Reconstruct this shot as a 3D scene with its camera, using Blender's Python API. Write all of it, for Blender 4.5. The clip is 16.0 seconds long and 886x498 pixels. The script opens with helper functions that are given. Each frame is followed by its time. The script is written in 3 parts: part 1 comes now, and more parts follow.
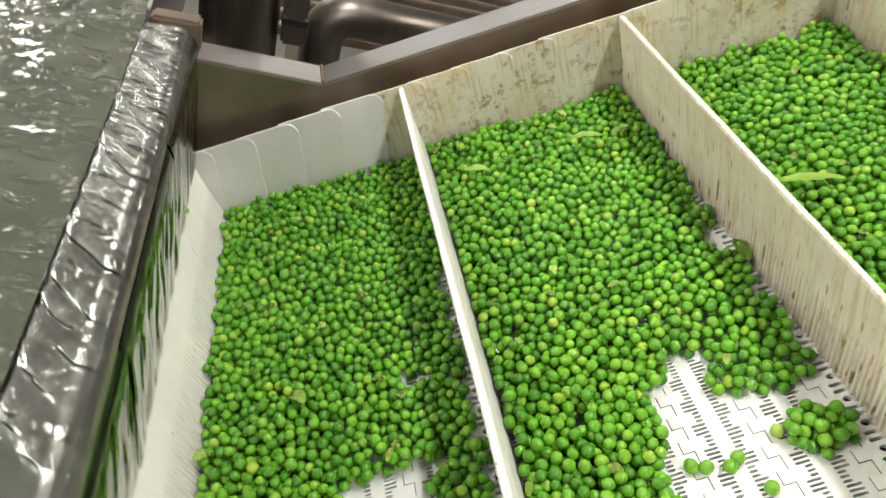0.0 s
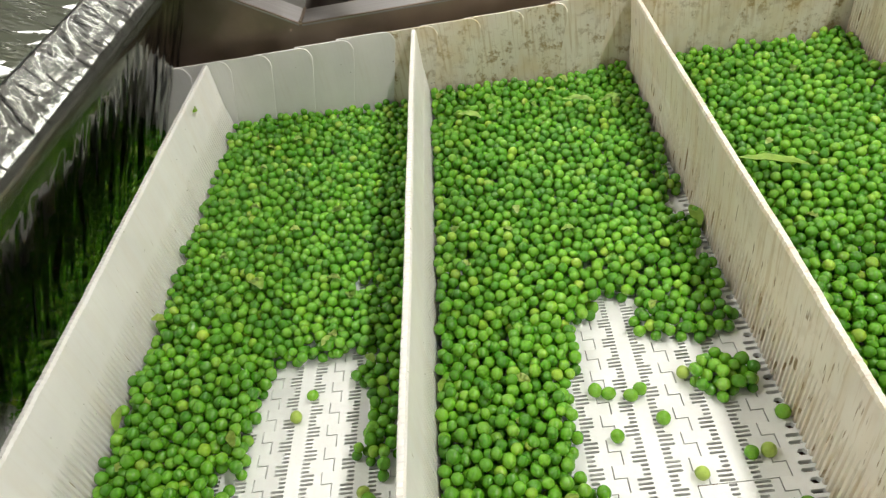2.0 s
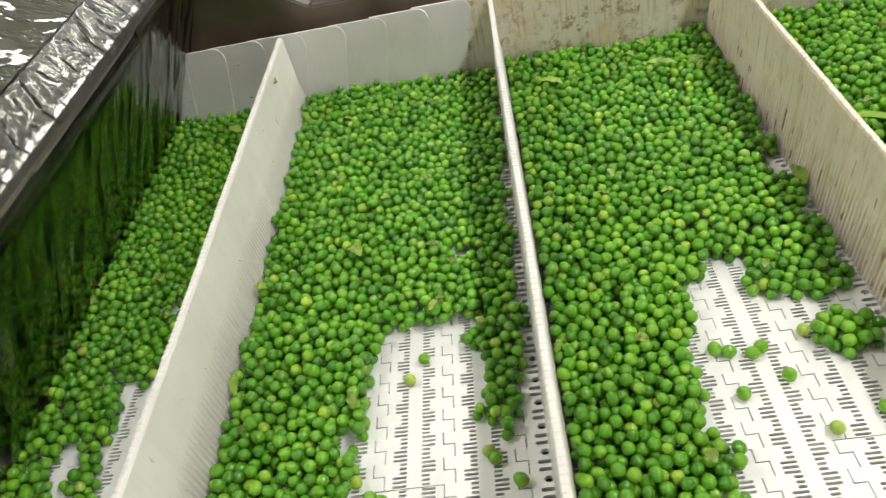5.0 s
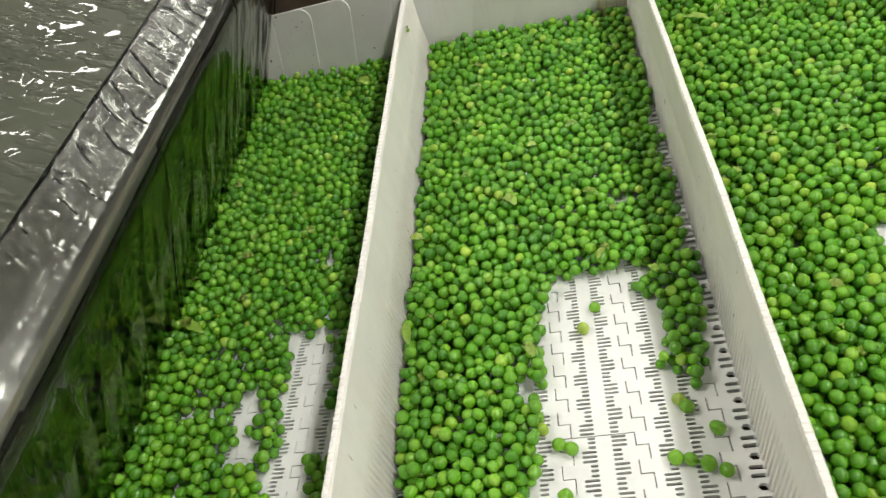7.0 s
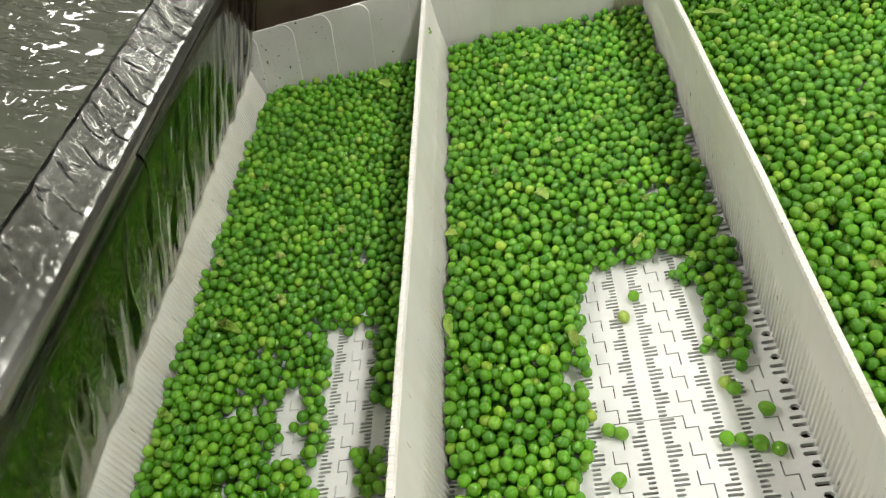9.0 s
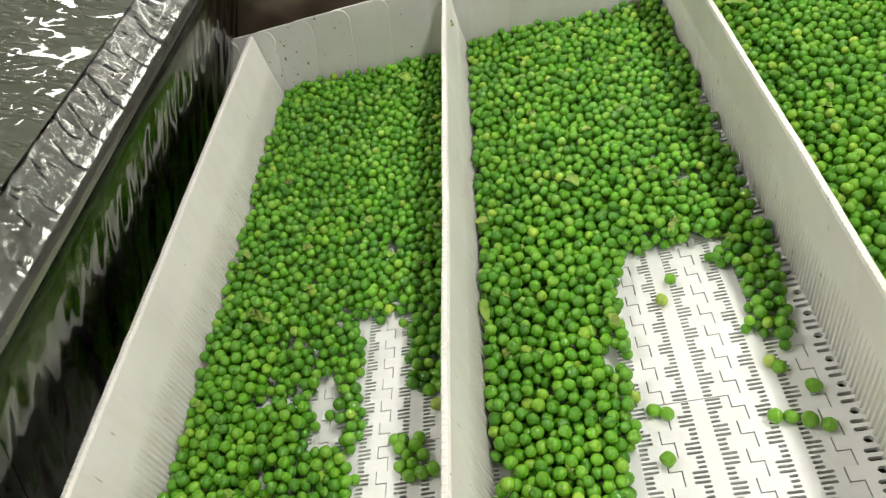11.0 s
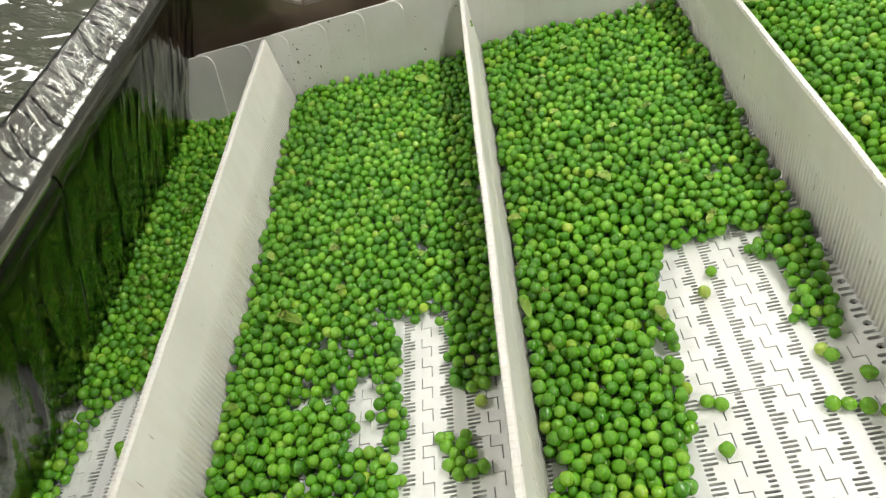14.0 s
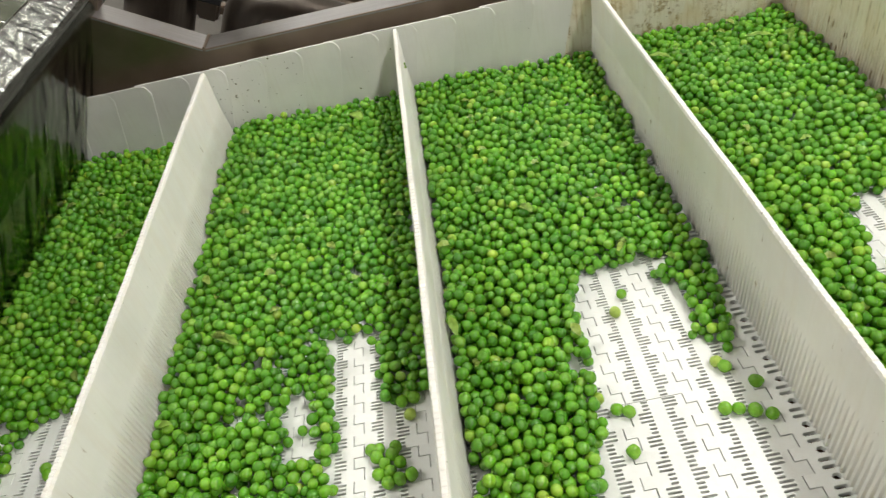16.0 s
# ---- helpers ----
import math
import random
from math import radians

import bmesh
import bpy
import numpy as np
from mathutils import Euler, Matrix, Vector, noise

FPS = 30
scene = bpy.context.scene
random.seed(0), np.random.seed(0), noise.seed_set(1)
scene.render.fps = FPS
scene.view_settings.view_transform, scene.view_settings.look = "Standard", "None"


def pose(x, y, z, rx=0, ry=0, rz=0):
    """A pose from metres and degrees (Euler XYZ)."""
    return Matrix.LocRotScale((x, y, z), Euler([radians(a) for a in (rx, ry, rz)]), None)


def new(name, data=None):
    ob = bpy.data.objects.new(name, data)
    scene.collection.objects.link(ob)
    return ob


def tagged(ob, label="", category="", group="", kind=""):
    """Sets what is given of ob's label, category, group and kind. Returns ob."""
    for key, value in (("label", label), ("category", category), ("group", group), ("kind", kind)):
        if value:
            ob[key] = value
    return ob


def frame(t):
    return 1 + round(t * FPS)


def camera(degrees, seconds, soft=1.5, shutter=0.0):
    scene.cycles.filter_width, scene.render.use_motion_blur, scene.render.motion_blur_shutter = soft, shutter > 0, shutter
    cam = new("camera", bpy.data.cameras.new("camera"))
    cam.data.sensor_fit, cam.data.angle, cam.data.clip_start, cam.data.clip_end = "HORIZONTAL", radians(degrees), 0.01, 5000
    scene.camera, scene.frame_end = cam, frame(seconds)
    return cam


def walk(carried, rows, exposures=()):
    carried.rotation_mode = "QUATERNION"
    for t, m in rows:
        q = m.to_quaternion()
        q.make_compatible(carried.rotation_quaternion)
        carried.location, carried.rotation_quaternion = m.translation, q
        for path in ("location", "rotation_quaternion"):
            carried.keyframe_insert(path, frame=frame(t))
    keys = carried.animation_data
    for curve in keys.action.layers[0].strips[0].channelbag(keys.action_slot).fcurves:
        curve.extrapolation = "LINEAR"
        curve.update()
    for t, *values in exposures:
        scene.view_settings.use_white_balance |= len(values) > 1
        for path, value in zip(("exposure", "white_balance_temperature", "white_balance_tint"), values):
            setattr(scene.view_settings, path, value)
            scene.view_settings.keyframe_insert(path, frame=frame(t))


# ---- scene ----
# The conveyor climbs along its own x axis; y runs across it, z stands on the belt.
INCLINE, BELT_HEIGHT, SPEED, PITCH = 30.0, 0.80, 0.02638, 0.0508
FLIGHT_STEP, FLIGHT_HIGH = 5 * PITCH, 0.1016
BELT = pose(0, 0, BELT_HEIGHT, 0, -INCLINE, 0)

cam = camera(65.06, 16.0, soft=1.2, shutter=0.4)
# seconds, place along, across and above the resting belt, yaw, pitch and roll against it
ROWS = [
    (0, 0.2787, -0.7012, 0.4714, 3.30, -41.28, -19.73),
    (0.5, 0.2970, -0.6888, 0.4189, 5.17, -41.26, -14.82),
    (1, 0.3375, -0.7030, 0.3982, 6.94, -41.62, -12.56),
    (1.5, 0.3587, -0.7752, 0.4369, 10.52, -40.39, -14.30),
    (2, 0.3816, -0.7801, 0.4300, 7.12, -40.38, -12.75),
    (2.5, 0.3902, -0.7763, 0.4277, 6.72, -40.61, -13.47),
    (3, 0.4076, -0.7737, 0.4183, 4.72, -41.73, -12.67),
    (3.2, 0.4099, -0.7738, 0.4198, 4.11, -41.95, -12.22),
    (5.5, 0.3745, -0.7904, 0.4377, 11.93, -41.79, -17.03),
    (6, 0.3631, -0.7903, 0.4407, 14.45, -42.55, -19.13),
    (6.5, 0.3601, -0.7896, 0.4435, 15.69, -43.24, -19.94),
    (7, 0.3531, -0.7863, 0.4452, 17.26, -43.74, -21.44),
    (7.5, 0.3522, -0.7872, 0.4485, 18.30, -43.32, -22.73),
    (8, 0.3561, -0.7922, 0.4477, 17.67, -43.31, -22.70),
    (8.5, 0.3627, -0.7980, 0.4469, 17.12, -43.14, -22.61),
    (9, 0.3698, -0.8017, 0.4496, 16.15, -43.06, -22.01),
    (11.3, 0.3896, -0.8149, 0.4439, 14.94, -42.09, -21.81),
    (11.5, 0.3912, -0.8150, 0.4445, 14.99, -41.76, -21.68),
    (12, 0.3910, -0.8133, 0.4430, 15.15, -41.93, -22.12),
    (12.5, 0.3921, -0.8120, 0.4433, 15.03, -42.43, -22.35),
    (13, 0.3913, -0.8111, 0.4453, 14.72, -42.02, -21.73),
    (13.5, 0.4013, -0.8127, 0.4413, 13.97, -41.93, -21.43),
    (14, 0.4163, -0.8188, 0.4404, 12.52, -41.90, -20.92),
    (14.5, 0.4221, -0.8291, 0.4484, 11.16, -40.98, -19.61),
    (15, 0.4389, -0.8442, 0.4532, 8.83, -40.80, -17.97),
    (15.5, 0.4464, -0.8527, 0.4577, 6.39, -40.07, -15.44),
    (16, 0.4693, -0.8574, 0.4516, 3.87, -40.15, -14.60),
]
walk(cam, [(t, BELT @ pose(x, y, z, 90 + pitch, 0, yaw) @ pose(0, 0, 0, 0, 0, roll)) for t, x, y, z, yaw, pitch, roll in ROWS],
     exposures=[(0.0, -0.10), (1.5, -0.30), (3.0, -0.50), (7.0, -0.50), (16.0, -0.48)])

# ---- light ----
world = bpy.data.worlds.new("hall_dark")
scene.world = world
world.use_nodes = True
world.node_tree.nodes["Background"].inputs["Color"].default_value = (0.75, 0.8, 0.85, 1)
world.node_tree.nodes["Background"].inputs["Strength"].default_value = 0.02
scene.view_settings.exposure = 0.0
# Second to fourth are unseen fill lamps, added to brighten; the rest are inferred.
LAMPS = [(0.26, -0.35, 33.0), (0.26, 2.2, 18.0), (2.6, -0.35, 36.0), (0.26, -2.9, 42.0), (-4.3, -0.35, 200.0), (-1.6, 2.9, 17.0), (-1.5, 4.4, 17.0)]
LAMP_HIGH = 3.15


# ---- materials ----
def shader(name, colour=(0.5, 0.5, 0.5), rough=0.5, metal=0.0):
    m = bpy.data.materials.new(name)
    m.use_nodes = True
    nt = m.node_tree
    b = nt.nodes["Principled BSDF"]
    b.inputs["Base Color"].default_value = (*colour, 1)
    b.inputs["Roughness"].default_value = rough
    b.inputs["Metallic"].default_value = metal
    return m, nt, b


def coords(nt, scale=(1, 1, 1)):
    tc = nt.nodes.new("ShaderNodeTexCoord")
    mp = nt.nodes.new("ShaderNodeMapping")
    mp.inputs["Scale"].default_value = scale
    nt.links.new(tc.outputs["Object"], mp.inputs["Vector"])
    return mp.outputs["Vector"]


def noise_node(nt, vec, scale, detail=4, rough=0.6):
    n = nt.nodes.new("ShaderNodeTexNoise")
    n.inputs["Scale"].default_value = scale
    n.inputs["Detail"].default_value = detail
    n.inputs["Roughness"].default_value = rough
    nt.links.new(vec, n.inputs["Vector"])
    return n.outputs["Fac"]


def ramp(nt, fac, stops):
    r = nt.nodes.new("ShaderNodeValToRGB")
    while len(r.color_ramp.elements) < len(stops):
        r.color_ramp.elements.new(0.5)
    for e, (p, c) in zip(r.color_ramp.elements, stops):
        e.position = p
        e.color = (*c, 1) if len(c) == 3 else c
    nt.links.new(fac, r.inputs["Fac"])
    return r.outputs["Color"]


def mixed(nt, fac, a, b, mode="MIX"):
    m = nt.nodes.new("ShaderNodeMix")
    m.data_type, m.blend_type = "RGBA", mode
    for sock, val in ((m.inputs[0], fac), (m.inputs[6], a), (m.inputs[7], b)):
        if isinstance(val, (int, float)):
            sock.default_value = val
        elif isinstance(val, tuple):
            sock.default_value = (*val, 1)
        else:
            nt.links.new(val, sock)
    return m.outputs[2]


def bump(nt, b, fac, strength=0.2, dist=0.001):
    n = nt.nodes.new("ShaderNodeBump")
    n.inputs["Strength"].default_value = strength
    n.inputs["Distance"].default_value = dist
    nt.links.new(fac, n.inputs["Height"])
    nt.links.new(n.outputs["Normal"], b.inputs["Normal"])


def pea_material():
    m, nt, b = shader("pea_skin", rough=0.24)
    geo = nt.nodes.new("ShaderNodeNewGeometry")
    rnd = geo.outputs["Random Per Island"]
    base = ramp(nt, rnd, [(0.0, (0.064, 0.22, 0.014)), (0.3, (0.098, 0.29, 0.018)), (0.65, (0.134, 0.35, 0.023)), (0.9, (0.18, 0.40, 0.032)), (0.965, (0.22, 0.42, 0.04)), (1.0, (0.33, 0.48, 0.06))])
    v = coords(nt)
    patch = ramp(nt, noise_node(nt, v, 26, 3), [(0.32, (0.78, 0.83, 0.78)), (0.68, (1.14, 1.11, 1.0))])
    col = mixed(nt, 1.0, base, patch, "MULTIPLY")
    fine = noise_node(nt, v, 520, 3)
    col = mixed(nt, 0.3, col, ramp(nt, fine, [(0.3, (0.5, 0.6, 0.45)), (0.7, (1.3, 1.3, 1.2))]), "MULTIPLY")
    nt.links.new(col, b.inputs["Base Color"])
    b.inputs["Subsurface Weight"].default_value = 0.55
    b.inputs["Subsurface Radius"].default_value = (0.6, 1.0, 0.15)
    b.inputs["Subsurface Scale"].default_value = 0.0035
    b.inputs["Specular IOR Level"].default_value = 0.5
    bump(nt, b, noise_node(nt, v, 380, 2), 0.35, 0.0008)
    return m


def own_coords(nt):
    """Object coordinates shifted by a random step for each object, so that alike pieces wear differently."""
    tc = nt.nodes.new("ShaderNodeTexCoord")
    info = nt.nodes.new("ShaderNodeObjectInfo")
    far = nt.nodes.new("ShaderNodeMath")
    far.operation = "MULTIPLY"
    far.inputs[1].default_value = 37.0
    nt.links.new(info.outputs["Random"], far.inputs[0])
    add = nt.nodes.new("ShaderNodeVectorMath")
    nt.links.new(tc.outputs["Object"], add.inputs[0])
    nt.links.new(far.outputs[0], add.inputs[1])
    return add.outputs[0]


def plastic_material(name, stain=0.0, speck_at=0.765, colour=(0.78, 0.77, 0.735), milk=0.55, drips=0.0):
    m, nt, b = shader(name, colour, 0.42)
    v = own_coords(nt)
    big = noise_node(nt, v, 9, 5)
    col = ramp(nt, big, [(0.3, tuple(c * 0.86 for c in colour)), (0.65, colour)])
    streak = noise_node(nt, coords(nt, (260, 260, 12)), 1.0, 3)
    col = mixed(nt, 0.5 if stain else 0.14, col, ramp(nt, streak, [(0.36, (0.62, 0.50, 0.32)), (0.48, (1, 1, 1))] if stain else [(0.28, (0.80, 0.74, 0.62)), (0.5, (1, 1, 1))]), "MULTIPLY")
    speck = noise_node(nt, v, 190, 2, 0.5)
    col = mixed(nt, ramp(nt, speck, [(speck_at, (0, 0, 0)), (speck_at + 0.02, (1, 1, 1))]), col, (0.10, 0.085, 0.03))
    if stain:
        spots = noise_node(nt, v, 85, 5, 0.7)
        gate = noise_node(nt, v, 14, 2)
        g = mixed(nt, 1.0, ramp(nt, spots, [(0.50, (0, 0, 0)), (0.62, (0.85, 0.85, 0.85))]), ramp(nt, gate, [(0.38, (0, 0, 0)), (0.56, (1, 1, 1))]), "MULTIPLY")
        col = mixed(nt, mixed(nt, 1.0, g, (stain, stain, stain), "MULTIPLY"), col, (0.24, 0.15, 0.035))
        wash = noise_node(nt, v, 22, 3)
        col = mixed(nt, ramp(nt, wash, [(0.45, (0, 0, 0)), (0.75, (0.55 * stain,) * 3)]), col, (0.62, 0.47, 0.22))
    if drips:
        # short brown runs down the board, and grime between its ribs
        run = noise_node(nt, coords(nt, (40, 330, 42)), 1.0, 2, 0.45)
        tc, up = nt.nodes.new("ShaderNodeTexCoord"), nt.nodes.new("ShaderNodeSeparateXYZ")
        nt.links.new(tc.outputs["Object"], up.inputs[0])
        tall = nt.nodes.new("ShaderNodeMath")
        tall.operation = "MULTIPLY"
        tall.inputs[1].default_value = 10.0
        nt.links.new(up.outputs["Z"], tall.inputs[0])
        runs = mixed(nt, 1.0, ramp(nt, run, [(0.75 - 0.11 * drips, (0, 0, 0)), (0.80 - 0.11 * drips, (0.9, 0.9, 0.9))]), ramp(nt, tall.outputs[0], [(0.80, (1, 1, 1)), (0.92, (0, 0, 0))]), "MULTIPLY")
        col = mixed(nt, runs, col, (0.22, 0.14, 0.055))
        grime = noise_node(nt, coords(nt, (30, 60, 9)), 1.0, 3)
        col = mixed(nt, ramp(nt, grime, [(0.46, (0, 0, 0)), (0.78, (0.5 * drips,) * 3)]), col, (0.60, 0.47, 0.30))
    nt.links.new(col, b.inputs["Base Color"])
    b.inputs["Subsurface Weight"].default_value = milk
    b.inputs["Subsurface Radius"].default_value = (1.0, 0.96, 0.85)
    b.inputs["Subsurface Scale"].default_value = 0.007
    bump(nt, b, noise_node(nt, v, 160, 3), 0.12, 0.0006)
    return m


def steel_material(name, colour, rough, grain=(4, 220, 4), dirt=0.3):
    m, nt, b = shader(name, colour, rough, 1.0)
    v = coords(nt, grain)
    g = noise_node(nt, v, 3.0, 4)
    w = noise_node(nt, coords(nt), 11, 5)
    col = mixed(nt, dirt, ramp(nt, g, [(0.3, tuple(c * 0.8 for c in colour)), (0.7, colour)]), ramp(nt, w, [(0.35, (0.20, 0.15, 0.11)), (0.7, colour)]))
    nt.links.new(col, b.inputs["Base Color"])
    nt.links.new(ramp(nt, w, [(0.3, (rough * 0.8,) * 3), (0.7, (min(1, rough * 1.35),) * 3)]), b.inputs["Roughness"])
    bump(nt, b, g, 0.08, 0.0005)
    return m


def plain_material(name, colour, rough, spread=0.25, scale=6.0, metal=0.0):
    m, nt, b = shader(name, colour, rough, metal)
    v = coords(nt)
    nt.links.new(ramp(nt, noise_node(nt, v, scale, 6, 0.65), [(0.25, tuple(c * (1 - spread) for c in colour)), (0.75, tuple(min(1, c * (1 + spread * 0.4)) for c in colour))]), b.inputs["Base Color"])
    bump(nt, b, noise_node(nt, v, scale * 14, 3), 0.15, 0.002)
    return m


def water_material(name, tint, rough=0.03, murk=0.0):
    m, nt, b = shader(name, tint, rough)
    b.inputs["IOR"].default_value = 1.333
    b.inputs["Transmission Weight"].default_value = 1.0 - murk
    return m


PEA = pea_material()
PLASTIC = plastic_material("white_acetal")
PLASTIC_STAINED = plastic_material("stained_acetal", 1.0, 0.74, (0.77, 0.72, 0.60))
PLASTIC_SPECKED = plastic_material("specked_acetal", 0.0, 0.685)
FLIGHT_WHITE = plastic_material("ribbed_acetal", 0.0, 0.765, (0.78, 0.77, 0.735), 0.55, 0.3)
FLIGHT_STAINED = plastic_material("dripped_acetal", 0.18, 0.76, (0.80, 0.745, 0.655), 0.55, 1.0)
BELT_PLASTIC = plastic_material("belt_acetal", 0.0, 0.80, (0.785, 0.795, 0.782), 0.0)
STEEL = steel_material("brushed_steel", (0.56, 0.55, 0.53), 0.30)
STEEL_WET = steel_material("wet_steel", (0.40, 0.40, 0.395), 0.18, (200, 6, 6), 0.1)
STEEL_BROWN = steel_material("stained_steel", (0.36, 0.29, 0.24), 0.42, (4, 120, 4), 0.6)
# DARK serves the added shade plate under the tank and the box band.
DARK = plain_material("shade_plate_and_rubber_black", (0.018, 0.018, 0.02), 0.45)
UNDER = plain_material("brown_wear_strip", (0.12, 0.062, 0.038), 0.6)
STEEL_WORN = steel_material("worn_grey_steel", (0.40, 0.395, 0.40), 0.42, (4, 160, 4), 0.22)
GUNMETAL = steel_material("dark_wet_pipe", (0.21, 0.19, 0.175), 0.36, (30, 30, 3), 0.3)
CONCRETE = plain_material("wet_concrete", (0.12, 0.11, 0.10), 0.35)
PAINT = plain_material("cream_wall_paint", (0.72, 0.72, 0.68), 0.6, 0.08, 1.5)
LEAF = plain_material("yellow_green_leaf", (0.29, 0.48, 0.06), 0.45, 0.25, 90)
SPLIT = plain_material("pale_split_pea", (0.36, 0.50, 0.08), 0.4, 0.3, 200)
FILM = water_material("clear_running_water", (0.93, 0.97, 0.93), 0.02)
SHEET = water_material("greenish_falling_water", (0.60, 0.615, 0.52), 0.05)
GLOW, _nt, _b = shader("lamp_glow", (1, 1, 1))
_b.inputs["Emission Color"].default_value = (1.0, 0.97, 0.90, 1)
_b.inputs["Emission Strength"].default_value = 14.0


def murky():
    m, nt, b = shader("murky_wash_water", (0.105, 0.115, 0.085), 0.04)
    b.inputs["IOR"].default_value = 1.333
    v = coords(nt)
    nt.links.new(ramp(nt, noise_node(nt, v, 7, 4), [(0.3, (0.060, 0.068, 0.050)), (0.7, (0.092, 0.100, 0.074))]), b.inputs["Base Color"])
    bump(nt, b, ramp(nt, noise_node(nt, coords(nt, (1.0, 1.8, 1.0)), 38, 2, 0.5), [(0.5, (0, 0, 0)), (0.85, (1, 1, 1))]), 0.6, 0.008)
    return m


MURKY = murky()


# ---- mesh tools ----
def mesh_of(name, verts, faces, material, smooth=False):
    me = bpy.data.meshes.new(name)
    me.from_pydata(verts, [], faces)
    me.materials.append(material)
    if smooth:
        me.polygons.foreach_set("use_smooth", [True] * len(me.polygons))
    me.update()
    return me


def part(name, bm, material, parent=None, label="", smooth=False):
    me = bpy.data.meshes.new(name)
    bm.to_mesh(me)
    bm.free()
    me.materials.append(material)
    if smooth:
        me.polygons.foreach_set("use_smooth", [True] * len(me.polygons))
    ob = new(name, me)
    ob.parent = parent
    return tagged(ob, label)


def thing(name, label, category, kind="", group="", m=None):
    ob = new(name)
    ob.empty_display_size = 0.05
    if m is not None:
        ob.matrix_basis = m
    return tagged(ob, label, category, group, kind)


def box(bm, x0, x1, y0, y1, z0, z1, bevel=0.0, m=None):
    r = bmesh.ops.create_cube(bm, size=1)
    bmesh.ops.transform(bm, verts=r["verts"], matrix=Matrix.Translation(((x0 + x1) / 2, (y0 + y1) / 2, (z0 + z1) / 2)) @ Matrix.Diagonal((x1 - x0, y1 - y0, z1 - z0, 1)))
    if bevel:
        edges = list({e for v in r["verts"] for e in v.link_edges})
        out = bmesh.ops.bevel(bm, geom=edges, offset=bevel, segments=2, affect="EDGES")
        r["verts"] = list({v for f in out["faces"] for v in f.verts} | {v for v in r["verts"] if v.is_valid})
    if m is not None:
        bmesh.ops.transform(bm, verts=[v for v in r["verts"] if v.is_valid], matrix=m)
    return bm


def boxed(*a, **k):
    return box(bmesh.new(), *a, **k)


def tube(a, b, radius, segments=24, cap=True):
    a, b = Vector(a), Vector(b)
    bm = bmesh.new()
    bmesh.ops.create_cone(bm, cap_ends=cap, segments=segments, radius1=radius, radius2=radius, depth=(b - a).length,
                          matrix=Matrix.Translation((a + b) / 2) @ (b - a).to_track_quat("Z", "Y").to_matrix().to_4x4())
    return bm


def prism(outline, y0, y1):
    """An outline in x and z, drawn out along y."""
    n = len(outline)
    verts = [(x, y0, z) for x, z in outline] + [(x, y1, z) for x, z in outline]
    faces = [tuple(range(n)), tuple(range(2 * n - 1, n - 1, -1))] + [(i, i + n, (i + 1) % n + n, (i + 1) % n) for i in range(n)]
    bm = bmesh.new()
    vs = [bm.verts.new(v) for v in verts]
    for f in faces:
        bm.faces.new([vs[i] for i in f])
    bmesh.ops.recalc_face_normals(bm, faces=bm.faces)
    return bm


def n3(x, y, z=0.0):
    return noise.noise(Vector((x, y, z)))


# ---- hall ----
def hall():
    part("floor", boxed(-5, 5, -5, 5, -0.1, 0), CONCRETE)
    tagged(bpy.data.objects["floor"], "dark wet concrete floor of a food factory", "floor", kind="structure")
    for name, a in (("wall_north", (-5, 5, 5, 5.15, 0, 3.6)), ("wall_south", (-5, 5, -5.15, -5, 0, 3.6)), ("wall_east", (5, 5.15, -5.15, 5.15, 0, 3.6)), ("wall_west", (-5.15, -5, -5.15, 5.15, 0, 3.6))):
        tagged(part(name, boxed(*a), PAINT), "plain cream painted factory wall", "wall", kind="structure")
    tagged(part("ceiling", boxed(-5.15, 5.15, -5.15, 5.15, 3.6, 3.7), PAINT), "plain cream painted factory ceiling", "ceiling", kind="structure")
    for x, y, watts in LAMPS:
        lamp = thing("ceiling_and_fill_light", "unseen long white tube light overhead, some inferred and some added as fill", "lamp", group="ceiling lights", m=pose(x, y, LAMP_HIGH))
        housing = part("housing", boxed(-0.10, 0.10, -0.65, 0.65, 0.02, 0.09, 0.006), PAINT, lamp)
        part("diffuser", boxed(-0.075, 0.075, -0.62, 0.62, 0.0, 0.018, 0.004), GLOW, lamp, "glowing white diffuser")
        for dy in (-0.4, 0.4):
            part("hanger", tube((0, dy, 0.088), (0, dy, 3.6 - LAMP_HIGH), 0.004, 8), STEEL, housing)
        data = bpy.data.lights.new("tube_and_fill_light", "AREA")
        data.shape, data.size, data.size_y, data.energy, data.color = "RECTANGLE", 0.15, 1.24, watts, (1.0, 0.965, 0.90)
        new("tube_and_fill_light", data).matrix_world = pose(x, y, LAMP_HIGH - 0.006)
        # Upward fill above the closed housing, added to brighten the ceiling for reflections.
        upward_fill = bpy.data.lights.new("upward_fill_light", "AREA")
        upward_fill.shape, upward_fill.size, upward_fill.size_y, upward_fill.energy, upward_fill.color = "RECTANGLE", 0.19, 1.28, watts * 0.25, (1.0, 0.965, 0.90)
        new("upward_fill_light", upward_fill).matrix_world = pose(x, y, LAMP_HIGH + 0.096, 180, 0, 0)


# ---- conveyor belt ----
WIDE_NEAR = -0.762
FINGER, HINGE_PHASE, SEAM_AT = 0.02032, 0.0032, (9, 27)


